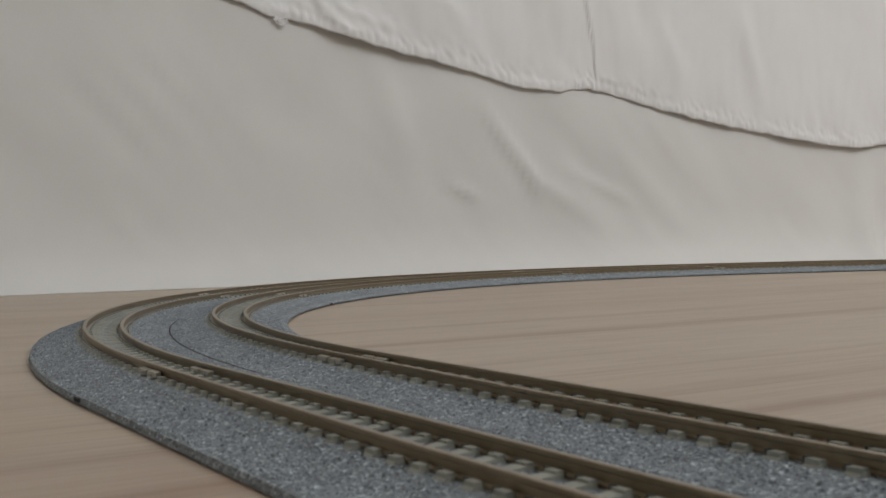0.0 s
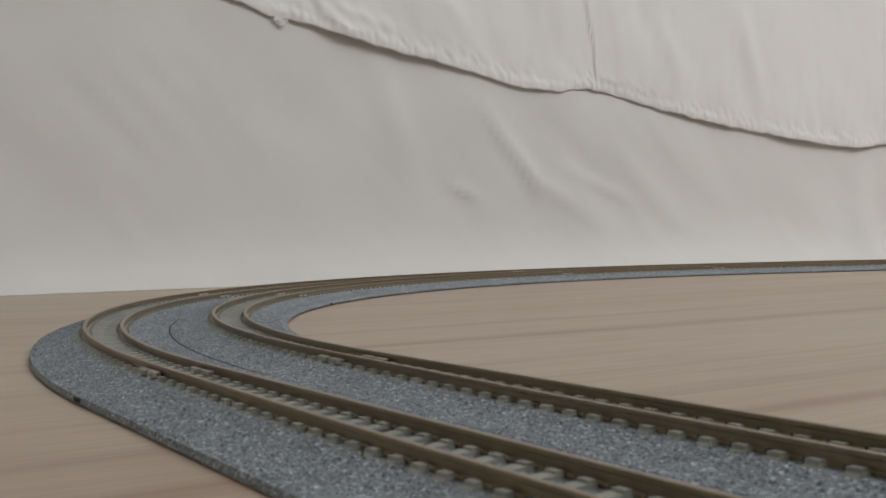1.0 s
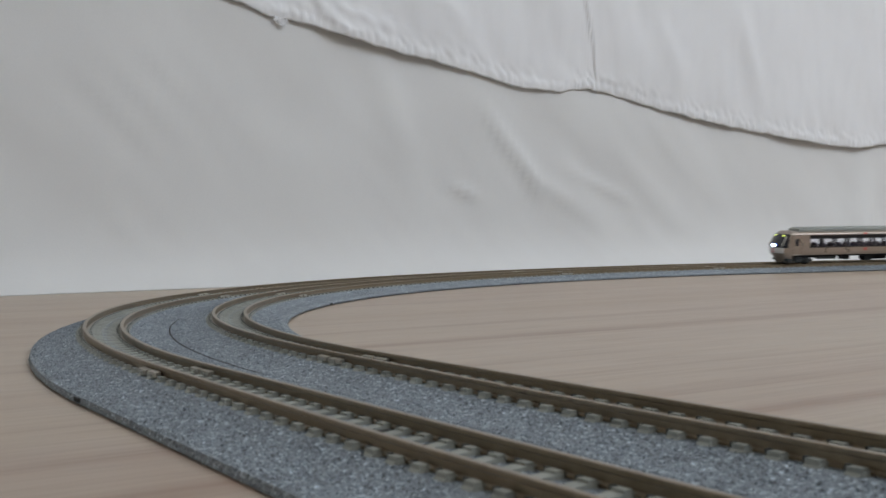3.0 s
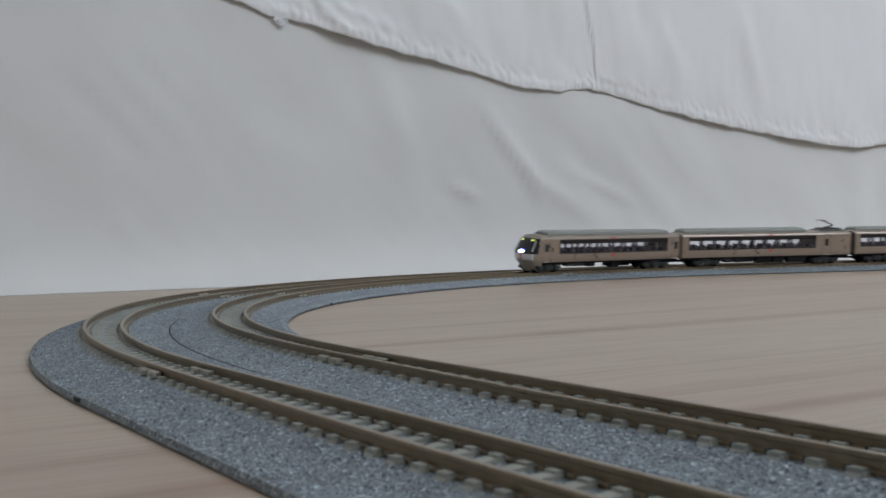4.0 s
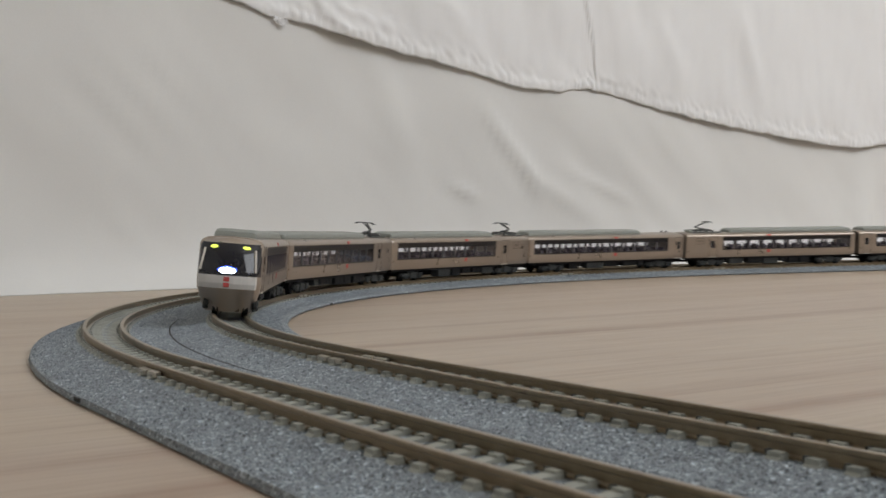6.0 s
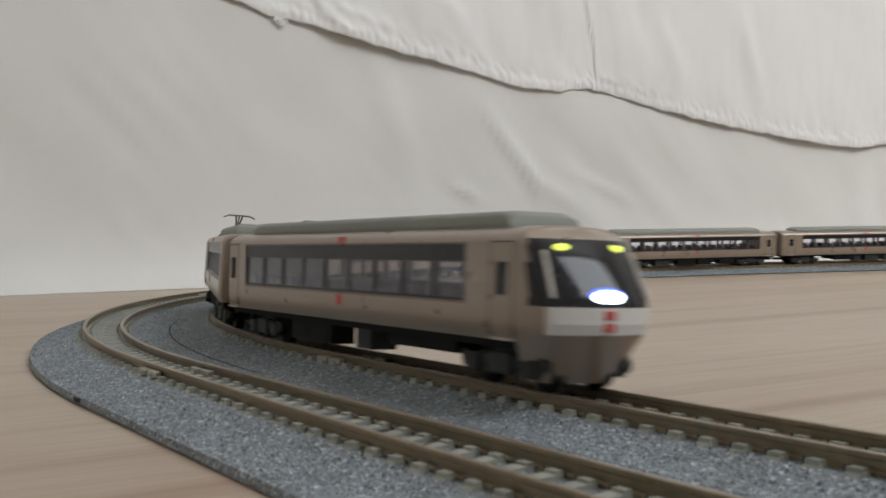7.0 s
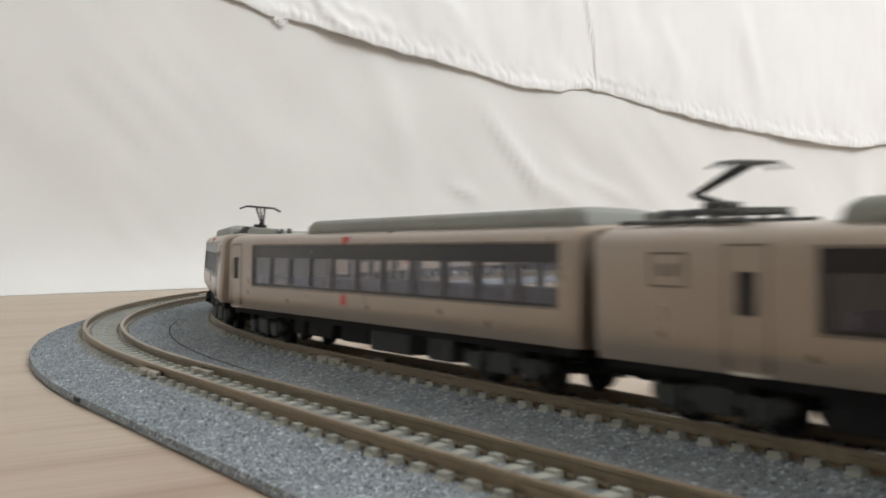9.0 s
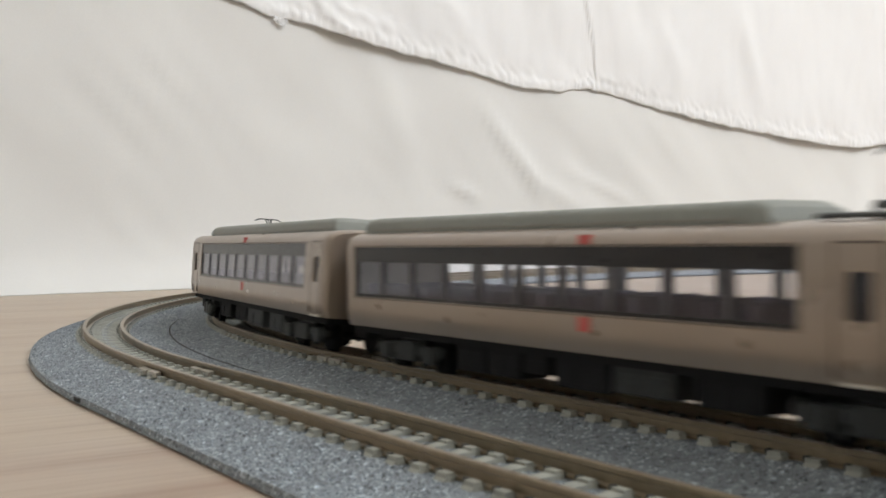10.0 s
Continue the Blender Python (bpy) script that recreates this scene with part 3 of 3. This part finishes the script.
def cooler(parent, x0, x1):
    """The long rounded air-conditioning cover on the roof."""
    bm = bmesh.new()
    w, zb, zt = 6.0, 21.4, 24.15
    ends = ((x0, 0.25), (x0 + 0.5, 0.78), (x0 + 1.9, 1.0), (x1 - 2.6, 1.0), (x1 - 0.7, 0.72), (x1, 0.2))
    prof = ((w, 0), (w, 0.62), (w - 0.35, 0.84), (w - 1.0, 0.96), (w - 2.6, 1.0))
    rings = []
    for x, h in ends:
        rings.append([bm.verts.new((x, y, zb + max(0.06, f * h) * (zt - zb))) for y, f in (*prof, *((-y, f) for y, f in reversed(prof)))])
    for a, b in zip(rings, rings[1:]):
        for j in range(len(a) - 1):
            bm.faces.new((a[j], a[j + 1], b[j + 1], b[j]))
    bm.faces.new(rings[0])
    bm.faces.new(rings[-1][::-1])
    bmesh.ops.recalc_face_normals(bm, faces=bm.faces)
    body = part("cooler_cover", scaled(bm), ACGREY, parent, "long grey-green roof cooler cover", True)
    bm = bmesh.new()
    n = max(2, int((x1 - x0 - 8) / 14))
    for i in range(n):
        x = x0 + 8 + (x1 - x0 - 16) * i / max(1, n - 1)
        box(bm, x - 3.2, x + 3.2, -2.4, 2.4, 24.0, 24.21, 0.05)
    for s in (-1, 1):
        box(bm, x0 + 4, x1 - 4, s * 6.02 - 0.08, s * 6.02 + 0.08, 22.0, 22.2)
    part("grille", scaled(bm), ROOF, body)
    return body


def underfloor(parent, seed, x0, x1, layout=None):
    """Equipment boxes below the floor, with gaps that let light through."""
    rng = random.Random(seed)
    bm = bmesh.new()
    box(bm, x0, x1, -7.6, 7.6, 5.2, 6.6)
    part("floor_frame", scaled(bm), UNDER, parent)
    if layout is None:
        layout, x = [], -30.0
        while x < 27:
            end = min(x + rng.choice((5.5, 8.0, 11.0, 14.0)), 31)
            layout.append((x, end, rng.choice((1.5, 1.9, 2.6)), (-1, 1)))
            x = end + rng.choice((0.8, 1.5, 3.5, 6.0))
    for x, end, low, sides in layout:
        length = end - x
        for side in sides:
            bm = bmesh.new()
            y0, y1 = sorted((side * 2.4, side * 7.2))
            box(bm, x, end, y0, y1, low, 5.6, 0.25)
            for k in range(2):
                xx = x + length * (k + 0.5) / 2
                box(bm, xx - length * 0.17, xx + length * 0.17, side * 7.2 - 0.12, side * 7.2 + 0.12, low + 0.5, 4.4)
            part("equipment_box", scaled(bm), rng.choice((UNDER, UNDER, BOGIE)), parent)


def plate(bm, x0, x1, z0, z1, side, out=9.0, thick=0.12):
    """A thin raised plate on the side wall."""
    y0, y1 = sorted((side * (out - 0.3), side * (out + thick)))
    box(bm, x0, x1, y0, y1, z0, z1)


def make_car(index, spec):
    lead = spec.get("nose", False)
    car = empty("train_car", spec["label"], "train car", "cars of the model train")
    front, rear = (50.6 if lead else HALF), -HALF
    b0, b1 = [K * x for x in spec["band"]]
    doors = [K * x for x in spec["doors"]]
    cuts = sorted({b0, b1, *[d - 1.5 for d in doors], *[d + 1.5 for d in doors]})
    st = [(rear, 0.93), (rear + 0.6, 0.975), (rear + 1.6, 1.0)] + [(c, 1.0) for c in cuts] + ([(front, 1.0)] if lead else [(front - 1.6, 1.0), (front - 0.6, 0.975), (front, 0.93)])

    def skip(x, z0, z1):
        if b0 < x < b1 and z0 >= BAND_LOW - 0.01 and z1 <= BAND_TOP + 0.01:
            return True
        return any(abs(x - d) < 1.5 for d in doors) and z0 >= 12.3 and z1 <= 17.0

    bm = bmesh.new()
    rings = shell(bm, st, skip)
    bm.faces.new(rings[0][::-1])
    if not lead:
        bm.faces.new(rings[-1])
    bmesh.ops.recalc_face_normals(bm, faces=bm.faces)
    body = skin(part("body", scaled(bm), BODY, car, "champagne-beige painted car body", True))
    if lead:
        dark = lambda t, a, b, p, q: p >= 11.19 and q <= 20.11 and t > 0.42 + 0.05 * (p - 11.2)
        pale = lambda t, a, b, p, q: p >= 7.59 and q <= 11.21 and t > 0.9
        skin(part("nose", scaled(nose_bm(lambda t, a, b, p, q: not dark(t, a, b, p, q) and not pale(t, a, b, p, q))), BODY, car, "rounded champagne-beige driving end", True))
        screen = skin(part("windscreen", scaled(nose_bm(dark)), SCREEN, car, "black wrap-round windscreen", True))
        skin(part("front_panel", scaled(nose_bm(pale)), NOSEPANEL, car, "silver-white panel below the windscreen"))
        bm = bmesh.new()
        bmesh.ops.create_uvsphere(bm, u_segments=20, v_segments=10, radius=1.0, matrix=Matrix.Translation((59.3, 0, 12.5)) @ Matrix.Diagonal((0.7, 2.4, 1.0, 1)))
        lens = part("headlight", scaled(bm), LED, screen, "lit blue-white headlight")
        # halo of the light, added as a larger glowing ellipsoid behind it
        bm = bmesh.new()
        bmesh.ops.create_uvsphere(bm, u_segments=20, v_segments=10, radius=1.0, matrix=Matrix.Translation((59.05, 0, 12.5)) @ Matrix.Diagonal((0.7, 2.8, 1.3, 1)))
        part("headlight_halo", scaled(bm), HALO, screen, "blue glow shell standing for the headlight's halo")
        for s in (-1, 1):
            bm = bmesh.new()
            bmesh.ops.create_uvsphere(bm, u_segments=14, v_segments=8, radius=1.0, matrix=Matrix.Translation((54.75, s * 4.3, 18.9)) @ Matrix.Diagonal((0.7, 1.25, 0.55, 1)))
            part("marker_lamp", scaled(bm), MARKER, screen, "lit yellow-green lamp behind the screen")
            bm = bmesh.new()
            rod(bm, (57.9, s * 7.6, 12.4), (54.6, s * 7.0, 18.4), 0.35)
            part("screen_pillar", scaled(bm), PALE, screen, "pale screen pillar")
        bm = bmesh.new()
        box(bm, 59.1, 60.0, -0.8, 0.8, 8.0, 9.2, 0.1)
        box(bm, 59.3, 60.1, -0.8, 0.8, 9.6, 10.8, 0.1)
        part("front_mark", scaled(bm), RED, car, "small red mark")
    # glazing band on both sides
    n = spec["panes"]
    for s in (-1, 1):
        bm = bmesh.new()
        y0, y1 = sorted((s * 8.35, s * 8.8))
        box(bm, b0, b1, y0, y1, PANE_TOP, BAND_TOP)
        box(bm, b0, b1, y0, y1, BAND_LOW, BAND_LOW + 0.5)
        part("band_strip", scaled(bm), BAND, car, "black strip over the windows")
        w = (b1 - b0) / n
        for i in range(n):
            x = b0 + i * w
            bm = bmesh.new()
            box(bm, x + 0.8, x + w - 0.8, s * 8.6 - 0.1, s * 8.6 + 0.1, BAND_LOW + 0.5, PANE_TOP)
            part("window_pane", scaled(bm), PANE, car)
        for i in range(n + 1):
            x = b0 + i * w
            bm = bmesh.new()
            box(bm, max(b0, x - 0.8), min(b1, x + 0.8), y0, y1, BAND_LOW + 0.5, PANE_TOP)
            part("pillar", scaled(bm), PILLAR, car)
        # thin outline round the band
        bm = bmesh.new()
        for z in (BAND_LOW - 0.25, BAND_TOP + 0.08):
            plate(bm, b0 - 0.3, b1 + 0.3, z, z + 0.17, s, 9.0, 0.05)
        part("trim_line", scaled(bm), LINE, car)
        for z0, z1 in ((9.0, 10.8), (19.45, 20.7)):
            bm = bmesh.new()
            x = spec.get("mark", 0.0)
            plate(bm, x - 1.1, x + 1.1, z0, z1, s, 8.98 if z0 < 15 else 8.9, 0.1)
            part("side_mark", scaled(bm), RED, car, "small red mark")
        for d in doors:
            bm = bmesh.new()
            box(bm, d - 1.5, d + 1.5, s * 8.5 - 0.12, s * 8.5 + 0.12, 12.4, 16.9)
            part("door_window", scaled(bm), SCREEN, car)
            bm = bmesh.new()
            for xx in (d - 3.0, d + 3.0):
                plate(bm, xx - 0.1, xx + 0.1, 7.0, 19.4, s, 9.0, 0.05)
            plate(bm, d - 3.0, d + 3.0, 19.5, 19.7, s, 9.0, 0.05)
            part("door_joint", scaled(bm), LINE, car)
            bm = bmesh.new()
            plate(bm, d - 2.4, d + 2.4, 6.35, 6.65, s, 8.75, 0.35)
            part("door_step", scaled(bm), PALE, car, "pale door step")
        for x in [K * v for v in spec.get("vents", ())]:
            bm = bmesh.new()
            for x0, x1, z0, z1 in ((x - 3, x + 3, 18.6, 18.85), (x - 3, x + 3, 15.0, 15.25), (x - 3, x - 2.75, 15.0, 18.8), (x + 2.75, x + 3, 15.0, 18.8), (x - 1.4, x - 0.6, 16.2, 17.6), (x + 0.6, x + 1.4, 16.2, 17.6)):
                plate(bm, x0, x1, z0, z1, s, 9.0, 0.06)
            part("vent_panel", scaled(bm), LINE, car)
    # inside
    bm = bmesh.new()
    box(bm, rear + 2, front - 2, -8.2, 8.2, 6.8, 7.3)
    part("cabin_floor", scaled(bm), INSIDE, car)
    bm = bmesh.new()
    for x0, x1 in ((b0 - 1.4, b0 - 0.9), (b1 + 0.9, b1 + 1.4)):
        box(bm, x0, x1, -8.2, 8.2, 7.0, 20.6)
    part("bulkhead", scaled(bm), INSIDE, car)
    for s in (-1, 1):
        bm = bmesh.new()
        x = b0 + 3.0
        while x < b1 - 3:
            box(bm, x, x + 3.0, s * 4.9 - 3.0, s * 4.9 + 3.0, 7.0, 9.6, 0.3)
            box(bm, x - 0.7, x + 0.5, s * 4.9 - 3.0, s * 4.9 + 3.0, 8.6, 13.4, 0.35)
            x += 6.2
        part("seat_row", scaled(bm), SEAT, car, "rows of dark purple-grey seats")
    bm = bmesh.new()
    box(bm, rear + 2, front - 2, -4.4, 4.4, 20.2, 20.5)
    part("cabin_ceiling", scaled(bm), INSIDE, car)
    cooler(car, *[K * v for v in spec["cooler"]])
    if "panto" in spec:
        pantograph(car, K * spec["panto"][0], spec["panto"][1])
        bm = bmesh.new()
        x = K * spec["panto"][0]
        box(bm, x + spec["panto"][1] * 9.2 - 1.4, x + spec["panto"][1] * 9.2 + 1.4, -3.0, 3.0, 21.6, 23.5, 0.3)
        part("roof_box", scaled(bm), ACGREY, car)
        bm = bmesh.new()
        for s in (-1, 1):
            rod(bm, (x - 12, s * 5.2, 22.2), (x + 9, s * 5.2, 22.2), 0.3)
        part("roof_conduit", scaled(bm), PANTO, car)
    for x in [K * v for v in spec.get("aerials", ())]:
        bm = bmesh.new()
        box(bm, x - 0.5, x + 0.5, -0.4, 0.4, 21.7, 23.2, 0.15)
        part("aerial", scaled(bm), PANTO, car)
    underfloor(car, 11 + index, rear + 1.5, front - 1.5, spec.get("boxes"))
    if not spec.get("tail", False):
        bm = bmesh.new()
        box(bm, rear - 1.7, rear + 0.4, -5.2, 5.2, 6.4, 20.0, 0.3)
        part("gangway", scaled(bm), UNDER, car, "black gangway bellows")
    for x0, x1 in ((rear - 1.8, rear + 6), (front - 6, front + 1.3)):
        if x0 < 0 or not lead:
            bm = bmesh.new()
            box(bm, x0, x1, -1.2, 1.2, 3.0, 4.4, 0.2)
            part("coupler", scaled(bm), UNDER, car)
    return car, (bogie(car, PIVOT), bogie(car, -PIVOT))


PIVOT = 45.0
PLAIN = "champagne-beige model train car with tinted windows"
SPECS = (
    {"nose": True, "label": "leading champagne-beige model train car with lit headlight", "band": (-50.6, 36.6), "doors": (-57.5, 46.0), "panes": 9, "cooler": (-54, 43.5), "mark": -5, "boxes": ((-31, -12, 1.6, (-1,)), (-1.5, 4.5, 1.8, (-1,)), (10.5, 32.5, 3.4, (-1,)), (-12, -6, 1.8, (1,)), (16, 30, 3.4, (1,)))},
    {"label": PLAIN + " and raised pantograph", "band": (-35, 57), "doors": (-43,), "panes": 10, "cooler": (-29, 59.5), "panto": (-48.5, -1), "mark": -1.5},
    {"label": PLAIN + " and raised pantograph", "band": (-28, 58), "doors": (-37,), "panes": 9, "cooler": (-28, 60), "panto": (-49, -1), "vents": (-48.5,)},
    {"label": PLAIN + " and short roof cooler", "band": (-47.5, 58), "doors": (-56.5,), "panes": 11, "cooler": (-26.5, 60), "aerials": (-54, -50), "mark": -4.0},
    {"label": PLAIN + " and raised pantograph", "band": (-58, 36), "doors": (43,), "panes": 10, "cooler": (-60, 30), "panto": (46.5, 1), "vents": (52,), "mark": 3.2},
    {"label": PLAIN + " and end doors", "band": (-48, 49), "doors": (-55, 56), "panes": 10, "cooler": (-50, 57), "tail": True},
    {"label": PLAIN + " and raised pantograph", "band": (-38, 47), "doors": (-45, 55), "panes": 9, "cooler": (-30, 50), "panto": (-49, -1)},
    {"label": PLAIN, "band": (-50, 58), "doors": (-56,), "panes": 11, "cooler": (-50, 60)},
)
TRAIN = [make_car(i, s) for i, s in enumerate(SPECS)]

# ---------------------------------------------------------------- movement
SPEED, HEAD = 195.85, 1284.38       # mm a second, and where the train's front is at the start
LI = (R + INNER) / R                # inner track's length over the middle line's


def middle_of(s):
    """Station on the middle line for the length s along the inner track."""
    arc = LM * LI
    return s if s < 0 else (s / LI if s < arc else LM + s - arc)


def rail_point(s):
    m = middle_of(s)
    p, _ = plan(m, INNER)
    return Vector((p.x, p.y, HEAD_Z + CANT * lean(m) * 0.5)), CANT * lean(m) / 9.0


def car_pose(s):
    """The car whose middle is s along the track, on its two pivots, and the turn of each bogie."""
    (a, ta), (b, tb) = rail_point(s - PIVOT), rail_point(s + PIVOT)
    d = a - b
    yaw = math.atan2(d.y, d.x)
    tilt = -math.degrees(math.atan((ta + tb) / 2))
    c = (a + b) / 2 * MM
    turns = []
    for k in (s - PIVOT, s + PIVOT):
        _, way = plan(middle_of(k), INNER)
        t = math.atan2(-way.y, -way.x) - yaw
        turns.append(math.degrees((t + math.pi) % (2 * math.pi) - math.pi))
    return Matrix.Translation(c) @ pose(0, 0, 0, 0, 0, math.degrees(yaw)) @ pose(0, 0, 0, tilt), turns


# the train runs a little unevenly: seconds, millimetres behind its mean place
LAG = ((0, 8.5), (2.7, 7.8), (4.0, 0.8), (4.5, -0.5), (5.0, -2.0), (5.5, -2.8), (6.1, 2.4), (6.8, 6.6), (7.0, 6.4), (7.5, 8.0), (8.0, 8.0), (8.5, 4.2), (9.0, 3.2), (9.5, 5.8), (10.0, 5.2))


def head_at(t):
    return HEAD - SPEED * t + float(np.interp(t, [a for a, _ in LAG], [b for _, b in LAG]))


def motions():
    times = [0.25 * i for i in range(41)]
    for i, (car, bogies) in enumerate(TRAIN):
        found = [(t, *car_pose(head_at(t) + CAR * (i + 0.5))) for t in times]
        walk(car, [(t, m) for t, m, _ in found])
        for k, bg in enumerate(bogies):
            walk(bg, [(t, pose((PIVOT if k == 0 else -PIVOT) * MM, 0, 0, 0, 0, turns[k])) for t, _, turns in found])


motions()
